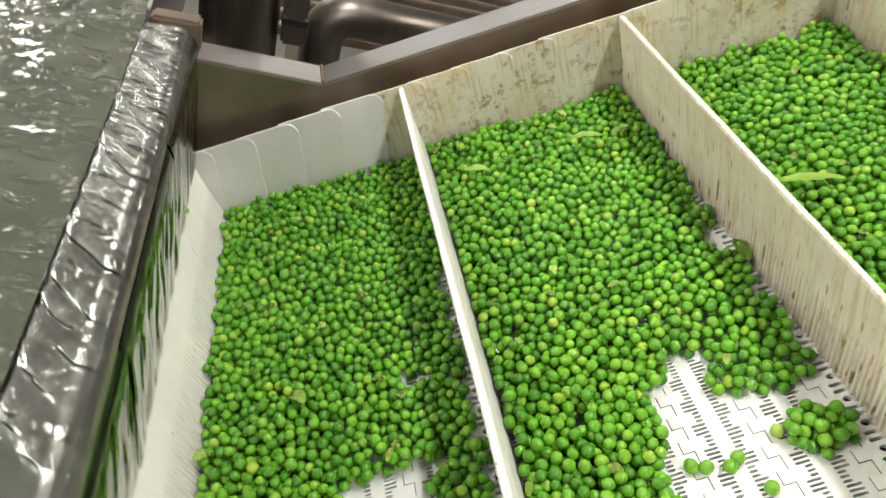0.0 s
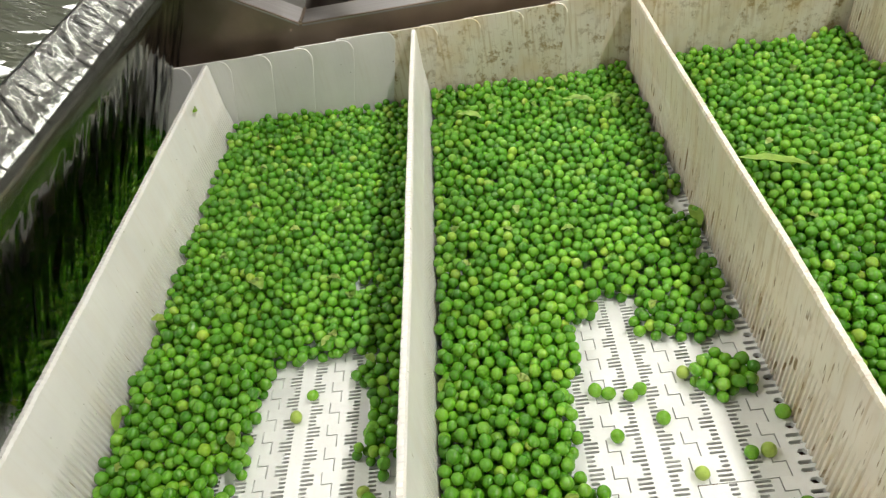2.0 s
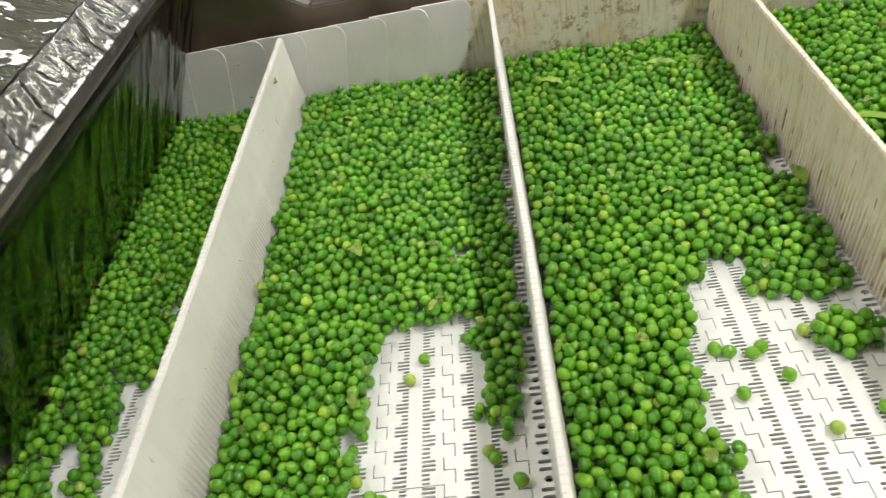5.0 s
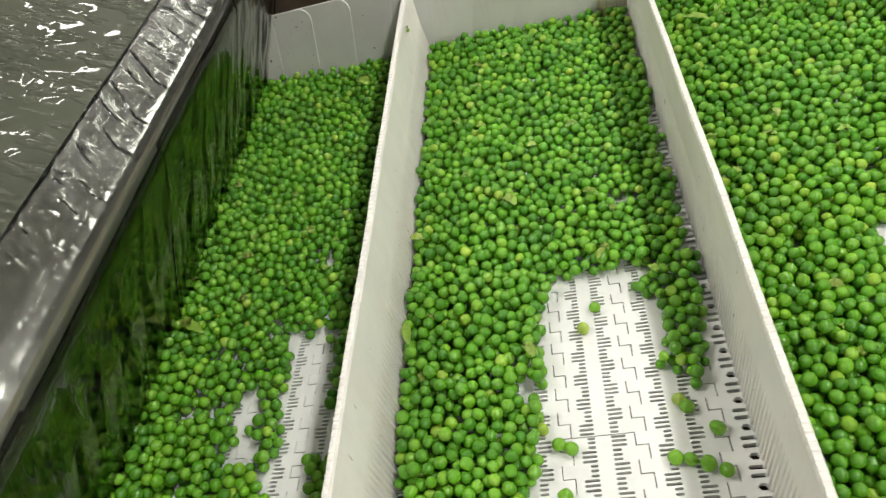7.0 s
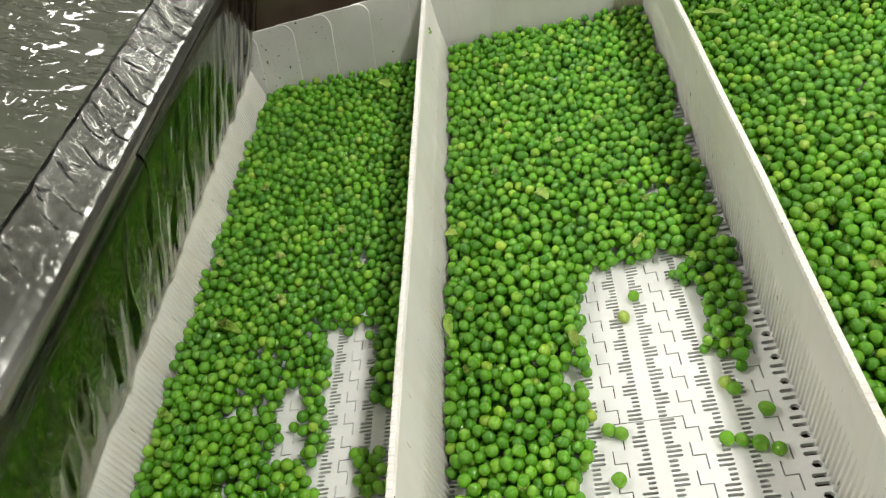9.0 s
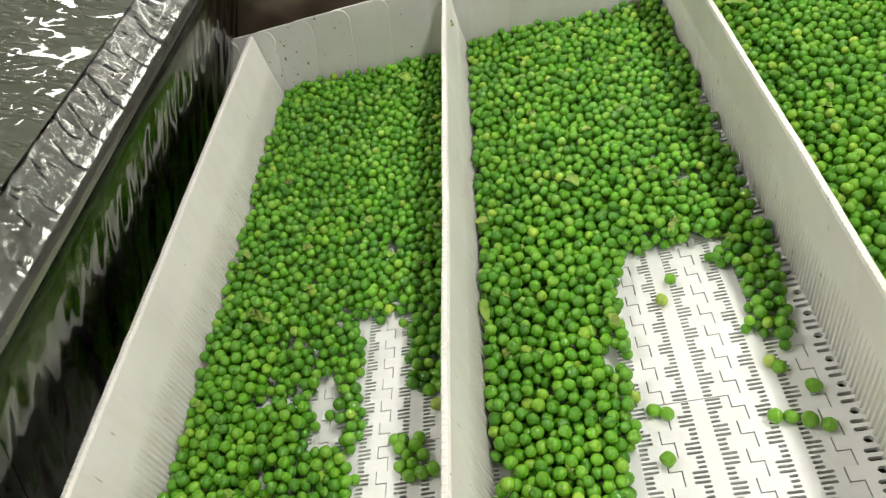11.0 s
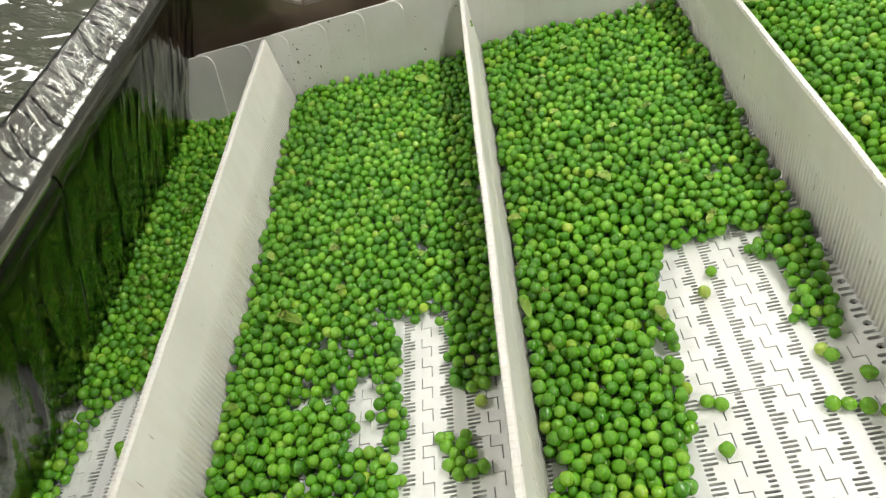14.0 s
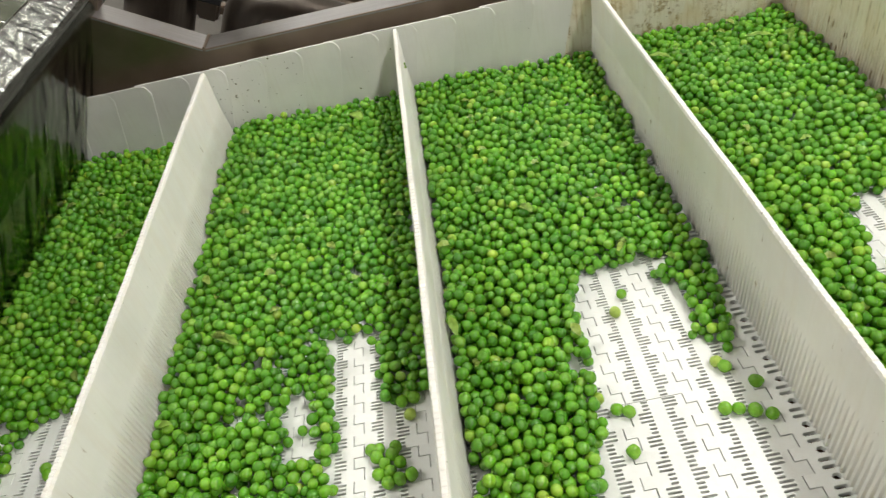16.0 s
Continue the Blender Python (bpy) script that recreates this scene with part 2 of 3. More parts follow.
def module_mesh(big=False, seam=False):
    """One belt module, 50.8 mm long and the whole belt wide: rows of round-ended slots in two widths, stepped hinge edges."""
    verts, faces = [], []

    def quad(a, b, c, d):
        n = len(verts)
        verts.extend((a, b, c, d))
        faces.append((n, n + 1, n + 2, n + 3))

    def flat(x0, x1, y0, y1):
        quad((x0, y0, 0), (x1, y0, 0), (x1, y1, 0), (x0, y1, 0))

    def wall(x0, y0, x1, y1, deep=-0.0042):
        quad((x0, y0, 0), (x1, y1, 0), (x1, y1, deep), (x0, y0, deep))

    def slotted(x0, x1, y0, y1, h0, h1, w):
        """A cell of the belt with one round-ended slot through it."""
        yc, xm, c = (y0 + y1) / 2, (h0 + h1) / 2, min(w * 0.8, (h1 - h0) * 0.29)
        rim = [(x0, yc), (x0, y0), (xm, y0), (x1, y0), (x1, yc), (x1, y1), (xm, y1), (x0, y1)]
        hole = [(h0, yc), (h0 + c, yc - w), (xm, yc - w), (h1 - c, yc - w), (h1, yc), (h1 - c, yc + w), (xm, yc + w), (h0 + c, yc + w)]
        for i in range(8):
            j = (i + 1) % 8
            quad((*rim[i], 0), (*rim[j], 0), (*hole[j], 0), (*hole[i], 0))
            wall(*hole[i], *hole[j])

    gap, low, high = 0.0008, 0.0204, 0.0286
    cell = FINGER / 6
    for k in range(int(-WIDE_NEAR / FINGER) + 1):
        y1 = HINGE_PHASE - k * FINGER - (0.0007 if seam and k in SEAM_AT else 0.0)
        ym = HINGE_PHASE - (k + 0.46) * FINGER
        y0 = HINGE_PHASE - (k + 1) * FINGER
        for a, b, edge in ((ym, y1, low), (y0, ym, high)):
            tooth = edge == high
            left, right = edge - PITCH + gap / 2, edge - gap / 2
            wall(left, a, left, b)
            wall(right, a, right, b)
            flat(left, -0.0175, a, b)
            flat(-0.0035, 0.0030, a, b)
            flat(0.0165, low - gap / 2, a, b)
            if tooth:
                flat(low - gap / 2, right, a, b - gap)
                wall(low - gap / 2, b - gap, right, b - gap)
        wall(low - PITCH + gap / 2, ym, high - PITCH + gap / 2, ym)
        wall(-0.0175, y1, 0.0204, y1)
        wall(-0.0175, y0, 0.0204, y0)
        for n in range(6):
            b, a = y1 if n == 0 else HINGE_PHASE - k * FINGER - n * cell, HINGE_PHASE - k * FINGER - (n + 1) * cell
            if not big:
                slotted(-0.0175, -0.0035, a, b, -0.0118 if n < 3 else -0.0165, -0.0060, 0.00095)
            slotted(0.0030, 0.0165, a, b, 0.0042, 0.0148 if n < 3 else 0.0107, 0.00095)
        if big:
            rows = (y1, y1 - 0.0092, y1 - 0.0148, y0)
            for (b, a), (h0, h1, w) in zip(zip(rows, rows[1:]), ((-0.0134, -0.0066, 0.0023), (-0.0160, -0.0062, 0.0014), (-0.0160, -0.0062, 0.0014))):
                slotted(-0.0175, -0.0035, a, b, h0, h1, w)
    # the cross rib under the second row of slots
    quad((0.0022, WIDE_NEAR, -0.0052), (0.0172, WIDE_NEAR, -0.0052), (0.0172, 0, -0.0052), (0.0022, 0, -0.0052))
    bm = bmesh.new()
    vs = [bm.verts.new(v) for v in verts]
    for f in faces:
        bm.faces.new([vs[i] for i in f])
    bmesh.ops.remove_doubles(bm, verts=bm.verts, dist=0.00001)
    me = bpy.data.meshes.new("belt_module")
    bm.to_mesh(me)
    bm.free()
    me.materials.append(BELT_PLASTIC)
    return me


def flight_mesh():
    """An upright cross board, stiffened low on both faces by close tapering ribs, with a slightly toothed top."""
    bm = bmesh.new()
    step, rib_high = FINGER / 4, 0.055
    side = [(0.0036, 0.0), (0.0034, 0.008), (0.0033, 0.022), (0.0032, 0.036), (0.0031, 0.047), (0.0030, rib_high), (0.0030, 0.094), (0.0030, FLIGHT_HIGH - 0.0025), (0.0018, FLIGHT_HIGH)]
    prof = [(-x, z) for x, z in side] + side[::-1]
    rows = []
    for n in range(int(-WIDE_NEAR / step)):
        for off, on in ((0.0, 0.0), (0.0013, 0.15), (0.0020, 1.0), (0.0042, 1.0)):
            y = n * step + off
            row = []
            for x, z in prof:
                lift = on * 0.0034 * max(0.0, 1 - z / rib_high) ** 0.8 if z < 0.09 else 0.0
                tooth = 0.0005 * on + 0.0006 * n3(y * 90, z * 3, 2) if z > 0.096 else 0.0
                row.append(bm.verts.new((x + math.copysign(lift, x) + 0.0012 * n3(y * 7, z * 6, 5) * z / FLIGHT_HIGH, -y, z + tooth)))
            rows.append(row)
    for r, s in zip(rows, rows[1:]):
        for i in range(len(prof) - 1):
            bm.faces.new((r[i], r[i + 1], s[i + 1], s[i]))
    bm.faces.new(rows[0])
    bm.faces.new(rows[-1][::-1])
    bmesh.ops.recalc_face_normals(bm, faces=bm.faces)
    me = bpy.data.meshes.new("flight")
    bm.to_mesh(me)
    bm.free()
    me.materials.append(FLIGHT_WHITE)
    return me


def guard_mesh(material):
    """One side plate of the belt: it laps over its neighbour, with a rounded upper corner."""
    bm = bmesh.new()
    w, h, th, r = 0.0555, 0.1035, 0.0015, 0.017
    lap = -w / 2 - 0.017
    outline = [(lap, -0.004), (w / 2, -0.004), (w / 2, h - r)]
    for k in range(1, 9):
        a = k / 8 * math.pi / 2
        outline.append((w / 2 - r * (1 - math.cos(a)), h - r + r * math.sin(a)))
    outline += [(lap, h)]
    # the plates rake back and each stands proud of the next one uphill
    front = [bm.verts.new((x - 0.24 * (h - z), 0.0010 - 0.0021 * (0.5 + x / w), z)) for x, z in outline]
    back = [bm.verts.new((v.co.x, v.co.y + th, v.co.z)) for v in front]
    n = len(front)
    bm.faces.new(front)
    bm.faces.new(back[::-1])
    for i in range(n):
        bm.faces.new((front[i], back[i], back[(i + 1) % n], front[(i + 1) % n]))
    bmesh.ops.recalc_face_normals(bm, faces=bm.faces)
    bmesh.ops.bevel(bm, geom=[e for e in bm.edges if abs(e.verts[0].co.y - e.verts[1].co.y) < 0.0025 and e.is_manifold and e.calc_face_angle(0) > 0.9 and min(v.co.z for v in e.verts) > h - 0.012], offset=0.0007, segments=1, affect="EDGES")
    me = bpy.data.meshes.new("side_plate")
    bm.to_mesh(me)
    bm.free()
    me.materials.append(material)
    return me


MODULES = range(-14, 22)


def conveyor():
    belt = thing("conveyor_belt", "white plastic modular belt with cross boards carrying green peas uphill", "conveyor belt", m=BELT)
    me, under_board, seamed = module_mesh(), module_mesh(True), module_mesh(seam=True)
    for k in MODULES:
        ob = new("belt_module", under_board if k % 5 == 0 else seamed if k % 2 else me)
        ob.parent, ob.location = belt, (k * PITCH, 0, 0)
    fl = flight_mesh()
    brown = fl.copy()
    brown.materials.clear()
    brown.materials.append(FLIGHT_STAINED)
    for k in range(-2, 5):
        ob = new("flight", brown if k >= 2 else fl)
        if k >= 2:
            tagged(ob, "white cross board with brown drip streaks")
        ob.parent, ob.location = belt, (k * FLIGHT_STEP, -0.001, 0.0005)
    clean, stained, specked = guard_mesh(PLASTIC), guard_mesh(PLASTIC_STAINED), guard_mesh(PLASTIC_SPECKED)
    rng = random.Random(4)
    for k in MODULES:
        ob = new("side_plate", stained if k >= 5 else specked if -5 <= k <= -3 else clean)
        ob.parent = belt
        ob.matrix_basis = pose(k * PITCH + 0.003, 0.001, 0.0 + rng.uniform(-0.0008, 0.0008), rng.uniform(-0.8, 0.8), 0, rng.uniform(-0.5, 0.5))
        if k >= 5:
            tagged(ob, "side plate with yellow brown stains")
    return belt


# ---- frame beside the belt ----
def side_frame():
    frame_ob = thing("conveyor_side_frame", "brownish stainless steel side wall with a folded top rail", "conveyor frame", m=BELT)
    tops = [(-0.10, 0.289), (0.172, 0.119), (1.45, 0.112)]
    for (xa, za), (xb, zb) in zip(tops, tops[1:]):
        part("side_sheet", prism([(xa, za), (xb, zb), (xb, -0.16), (xa, -0.16)], 0.032, 0.035), STEEL_BROWN, frame_ob)
        n = Vector((zb - za, xa - xb)).normalized() * 0.004
        bm = prism([(xa, za), (xb, zb), (xb + n.x, zb + n.y), (xa + n.x, za + n.y)], 0.031, 0.078)
        bmesh.ops.bevel(bm, geom=list(bm.edges), offset=0.0012, segments=2, affect="EDGES")
        rail = part("top_rail", bm, STEEL_WORN, frame_ob, "worn steel rail")
    part("weld", tube((0.172, 0.033, 0.1205), (0.172, 0.076, 0.1205), 0.002, 10), STEEL_BROWN, rail)
    part("wear_deck", boxed(-0.72, 1.15, -0.765, 0.025, -0.022, -0.018), UNDER, frame_ob, "brown wear deck under the belt")


# ---- wash tank with its weir ----
LIP_IN, LIP_OUT, LIP_TOP, WEIR_LOW, LIP_ROUND = -0.100, -0.0500, 0.2165, 0.096, 0.020


def tank():
    t = thing("wash_tank", "stainless steel wash tank with water running over its weir wall", "water tank", m=pose(0, 0, BELT_HEIGHT))
    r = LIP_ROUND
    outline = []
    for cx, cz, q, a0 in ((LIP_OUT - r, LIP_TOP - r, r, 0), (LIP_IN + 0.002, LIP_TOP - 0.002, 0.002, 90)):
        for k in range(7):
            a = radians(a0 + 15 * k)
            outline.append((cx + q * math.cos(a), cz + q * math.sin(a)))
    outline += [(LIP_IN, WEIR_LOW), (LIP_OUT, WEIR_LOW)]
    part("weir_wall", prism(outline, -1.2, 0.048), STEEL_WET, t, "wet steel weir wall", smooth=False)
    part("tank_bottom", boxed(-0.95, LIP_IN - 0.001, -1.2, 0.42, WEIR_LOW, WEIR_LOW + 0.004), STEEL, t)
    down = math.tan(radians(INCLINE))
    # Black plate added to close off the cavity behind the curtain and darken it.
    part("added_shade_plate", prism([(LIP_OUT - 0.004, WEIR_LOW), (LIP_OUT - 0.001, WEIR_LOW), (-0.93, WEIR_LOW - 0.88 * down), (-0.93, WEIR_LOW - 0.88 * down + 0.003)], -1.2, 0.03), DARK, t, "black plate added under the tank to keep the cavity dark")
    part("far_wall", boxed(-0.95, LIP_IN - 0.001, 0.42, 0.424, WEIR_LOW, 0.27), STEEL, t)
    part("end_wall", boxed(-0.954, -0.95, -1.2, 0.424, WEIR_LOW, 0.27), STEEL, t)
    part("near_wall", boxed(-0.95, LIP_IN - 0.001, -1.204, -1.2, WEIR_LOW, 0.27), STEEL, t)
    part("inner_wall", boxed(LIP_IN - 0.0, LIP_IN + 0.004, 0.05, 0.424, WEIR_LOW, 0.232), STEEL, t)
    part("end_plate", boxed(-0.096, -0.045, 0.050, 0.075, 0.12, 0.226, 0.003), STEEL_BROWN, t, "steel end plate of the weir")


def wavy_sheet(name, xs, ys, high, material, parent=None, label=""):
    verts = [high(x, y) for y in ys for x in xs]
    nx = len(xs)
    faces = [(j * nx + i, j * nx + i + 1, (j + 1) * nx + i + 1, (j + 1) * nx + i) for j in range(len(ys) - 1) for i in range(nx - 1)]
    ob = new(name, mesh_of(name, verts, faces, material, True))
    ob.parent = parent
    return tagged(ob, label)


WATER = []
CURTAIN = []


def waters():
    base = pose(0, 0, BELT_HEIGHT)
    pool = thing("tank_water", "murky grey green rippling water in the wash tank", "water", "structure", m=base)

    def top(x, y):
        edge = max(0.0, min(1.0, (LIP_IN - 0.001 - x) / 0.02))
        lively = max(0.12, min(1.0, 0.55 + 1.3 * n3(x * 5, y * 4.2, 11) + 0.7 * y))
        z = LIP_TOP + 0.0025 + edge * (0.0020 * n3(x * 20, y * 26) + lively * (0.0016 * n3(x * 60, y * 75, 3) + 0.0009 * n3(x * 150, y * 170, 5)))
        return x, y, z

    xs = list(np.linspace(-0.949, -0.45, 30)) + list(np.linspace(-0.44, LIP_IN - 0.001, 120))
    wavy_sheet("water_surface", xs, list(np.linspace(-1.199, 0.419, 520)), top, MURKY, pool)

    film = thing("weir_film", "clear rippling film of water running over the steel weir", "water", "structure", m=base)

    # the film leaves the pool, crosses the lip and turns down
    path = [(x, LIP_TOP, 0, 1) for x in np.linspace(LIP_IN - 0.001, LIP_OUT - LIP_ROUND, 24)]
    turn = [(LIP_OUT - LIP_ROUND * (1 - math.cos(a)), LIP_TOP - LIP_ROUND * (1 - math.sin(a)), math.cos(a), math.sin(a)) for a in (radians(90 - k * 10) for k in range(1, 10))]
    path += turn[:5]

    def over(s, y):
        x, z, nx, nz = path[int(s)]
        u = s / len(path)
        wave = 0.0033 * n3(u * 1.4 + 3, y * 85 + 3 * u, 1) + 0.0013 * n3(u * 2.2, y * 165 + 3.0 * u, 5) + 0.0004 * n3(u * 7, y * 60, 8)
        d = 0.0032 + (0.0016 + wave) * min(1.0, (len(path) - 1 - s) / 4) * min(1.0, s / 5)
        return x + nx * d, y, z + nz * d

    WATER.append(wavy_sheet("film_sheet", range(len(path)), list(np.linspace(-1.1, 0.046, 1000)), over, FILM, film))

    curtain = thing("water_curtain", "greenish sheet of water falling from the weir onto the peas", "water", "structure", m=base)
    drop = turn[4:] + [(LIP_OUT, LIP_TOP - LIP_ROUND - 0.0065 * k, 1.0, 0.0) for k in range(1, 37)]

    def fall(s, y):
        """Front face of the sheet down to its foot, then its back face up again."""
        back = s >= len(drop)
        s = 2 * len(drop) - 1 - s if back else s
        x, z, nx, nz = drop[int(s)]
        u = s / len(drop)
        if back:
            d = 0.0009 + 0.012 * u + 0.0011 * u * n3(y * 38, z * 8, 14)
            return x + nx * d, y, z + nz * d
        wave = 0.0030 * n3(y * 42, z * 16, 2) + 0.0012 * n3(y * 95, z * 30, 7) + 0.0003 * n3(y * 220, z * 60, 9)
        d = 0.0030 + wave * min(1.0, s / 5) * (0.5 + 0.25 * u) + 0.012 * u
        return x + nx * d, y, z + nz * d

    for k in range(5):
        y0 = -1.05 + k * 0.2196
        ys = list(np.linspace(y0, y0 + 0.2206, 90))
        CURTAIN.append(wavy_sheet("falling_sheet", range(2 * len(drop)), ys, fall, SHEET, curtain))
    for ob in WATER:
        ob.visible_shadow = False


# ---- peas ----
def sphere_template(level):
    bm = bmesh.new()
    bmesh.ops.create_icosphere(bm, subdivisions=level, radius=1.0)
    v = np.array([p.co[:] for p in bm.verts])
    f = np.array([[q.index for q in p.verts] for p in bm.faces])
    bm.free()
    return v, f


FINE, COARSE = sphere_template(3), sphere_template(2)


def random_turns(n, rng):
    q = rng.normal(size=(n, 4))
    q /= np.linalg.norm(q, axis=1, keepdims=True)
    w, x, y, z = q.T
    return np.stack([1 - 2 * (y * y + z * z), 2 * (x * y - z * w), 2 * (x * z + y * w), 2 * (x * y + z * w), 1 - 2 * (x * x + z * z), 2 * (y * z - x * w),
                     2 * (x * z - y * w), 2 * (y * z + x * w), 1 - 2 * (x * x + y * y)], 1).reshape(n, 3, 3)


def pea_mesh(name, centres, radii, seed, fine):
    """Many peas in one mesh: each a little squashed, dented and turned its own way."""
    rng = np.random.default_rng(seed)
    allv, allf, start = [], [], 0
    for level in (True, False):
        pick = np.nonzero(fine == level)[0]
        if not len(pick):
            continue
        tv, tf = FINE if level else COARSE
        n = len(pick)
        squash = 1 + rng.uniform(-0.11, 0.06, (n, 1, 3))
        dent_dir = rng.normal(size=(n, 3))
        dent_dir /= np.linalg.norm(dent_dir, axis=1, keepdims=True)
        turns = random_turns(n, rng)
        v = tv[None] * squash
        along = np.einsum("nvk,nk->nv", v, dent_dir)
        deep = rng.uniform(0.0, 0.26, (n, 1)) ** 1.4
        v = v * (1 - deep * np.exp(-((1 - along) / 0.22) ** 2))[..., None]
        v = v * (1 + 0.05 * np.sin(5 * along + rng.uniform(0, 6, (n, 1))) * rng.uniform(0, 1, (n, 1)))[..., None]
        v = np.einsum("nij,nvj->nvi", turns, v) * radii[pick][:, None, None] + centres[pick][:, None]
        allv.append(v.reshape(-1, 3))
        allf.append((tf[None] + (start + np.arange(n) * len(tv))[:, None, None]).reshape(-1, 3))
        start += n * len(tv)
    v, f = np.concatenate(allv), np.concatenate(allf)
    me = bpy.data.meshes.new(name)
    me.vertices.add(len(v))
    me.vertices.foreach_set("co", v.ravel())
    me.loops.add(f.size)
    me.loops.foreach_set("vertex_index", f.ravel().astype(np.int32))
    me.polygons.add(len(f))
    me.polygons.foreach_set("loop_start", np.arange(0, f.size, 3, dtype=np.int32))
    me.polygons.foreach_set("use_smooth", np.ones(len(f), bool))
    me.materials.append(PEA)
    me.update()
    me.validate()
    return me


def line_at(y, knots):
    return float(np.interp(-y, [-k[0] for k in knots], [k[1] for k in knots]))


def bed_middle(x, y):
    """Bed depth between the board at 0 and the next: 0 where the belt is bare."""
    if y < -0.402 and x > line_at(y, [(-0.40, 0.128), (-0.44, 0.116), (-0.51, 0.112), (-0.57, 0.106), (-0.61, 0.092), (-0.72, 0.09)]):
        if y > -0.515 and x > 0.196 + 0.02 * n3(0, y * 60) and x < line_at(y, [(-0.40, 0.245), (-0.45, 0.238), (-0.515, 0.224)]) and x > line_at(y, [(-0.40, 0.19), (-0.45, 0.207), (-0.50, 0.203), (-0.515, 0.212)]):
            return 0.0135
        return 0.0
    return 1.0


def bed_lower(x, y):
    u = x + 0.254
    if y < -0.42 and u > line_at(y, [(-0.42, 0.165), (-0.47, 0.152), (-0.52, 0.160), (-0.57, 0.158), (-0.75, 0.15)]):
        if u > 0.197 and -0.50 < y and u < 0.24:
            return 0.0135
        return 0.0
    if y < -0.46 and u > 0.06 and n3(x * 42, y * 42, 4) > 0.26:
        return 0.0
    return 1.0


def bed_upper(x, y):
    u = x - 0.254
    if y < -0.374 and u > line_at(y, [(-0.372, 0.134), (-0.425, 0.122), (-0.45, 0.104), (-0.49, 0.104), (-0.52, 0.094), (-0.55, 0.108), (-0.72, 0.1)]):
        if y > -0.43 and u > line_at(y, [(-0.37, 0.176), (-0.416, 0.164), (-0.43, 0.19)]) and u < 0.24:
            return 0.012
        if math.hypot(u - 0.211, y + 0.468) < 0.019:
            return 0.016
        return 0.0
    return 1.0


def bed_last(x, y):
    u = x + 0.508
    if y < -0.45 and u > line_at(y, [(-0.45, 0.135), (-0.48, 0.12), (-0.75, 0.11)]):
        return 0.0
    return 1.0


def bed_full(x, y):
    return 1.0


def settle_peas(k, bed, seed):
    """Drops peas one by one on the lowest of several spots until the bed is full."""
    rng = random.Random(seed)
    start = k * FLIGHT_STEP
    x0, x1, y0, y1 = start + 0.0105, start + FLIGHT_STEP - 0.0105, -0.70, -0.0045
    holes = BARE_SPOTS.get(k, ())
    cell, grid, out = 0.0125, {}, []

    def rest(x, y, r):
        z, ci, cj = r, int(x // cell), int(y // cell)
        for i in (ci - 1, ci, ci + 1):
            for j in (cj - 1, cj, cj + 1):
                for px, py, pz, pr in grid.get((i, j), ()):
                    d2 = (px - x) ** 2 + (py - y) ** 2
                    s2 = (pr + r) ** 2 * 0.87
                    if d2 < s2:
                        h = pz + math.sqrt(s2 - d2)
                        if h > z:
                            z = h
        return z

    def ragged(x, y):
        a, b = x + 0.011 * n3(x * 55, y * 55, 21), y + 0.011 * n3(x * 55, y * 55, 31)
        # a bare strip opens at the foot of the upper board, away from the side plates
        if a - start > FLIGHT_STEP - 0.0105 - 0.010 * min(1.0, max(0.0, (-y - 0.14) / 0.10)) * (0.55 + 0.9 * n3(3, y * 30, seed)):
            return 0.0
        if any(math.hypot(a - start - u, (b - v) * 0.8) < q * 1.35 for u, v, q in holes):
            return 0.0
        return bed(a, b) if n3(x * 33, y * 33, 40 + seed) < 0.60 else 0.0

    def deep_at(x, y):
        depth = ragged(x, y)
        if depth >= 1.0:
            u = (x - start) / FLIGHT_STEP
            far = min(1.0, max(0.0, (y + 0.56) / 0.22))
            # the peas have slid down against the lower board
            depth = 0.0135 + 0.017 * max(0.0, 1 - u / 0.55) + 0.0075 * far * (0.8 + 0.5 * n3(x * 9, y * 9, 6)) * (1 - 0.45 * u) + 0.004 * n3(x * 24, y * 24, seed)
        return depth

    misses = 0
    while misses < 1500 and len(out) < 4200:
        r = rng.uniform(0.0044, 0.0052) if rng.random() > 0.12 else rng.uniform(0.0037, 0.0044)
        best = None
        for _ in range(6):
            x, y = rng.uniform(x0, x1), rng.uniform(y0, y1)
            if ragged(x, y) <= 0:
                continue
            z = rest(x, y, r)
            if best is None or z < best[2]:
                best = (x, y, z)
        if best is None:
            continue
        # it rolls downhill until it lodges
        x, y, z = best
        step = 0.0036
        for _ in range(12):
            if z <= r + 1e-6:
                break
            u, v = x + rng.uniform(-step, step), y + rng.uniform(-step, step)
            if not (x0 < u < x1 and y0 < v < y1):
                continue
            w = rest(u, v, r)
            if w < z:
                x, y, z = u, v, w
        if z > deep_at(x, y):
            misses += 1
            continue
        misses = max(0, misses - 3)
        out.append((x, y, z, r))
        grid.setdefault((int(x // cell), int(y // cell)), []).append((x, y, z, r))
    return np.array(out)


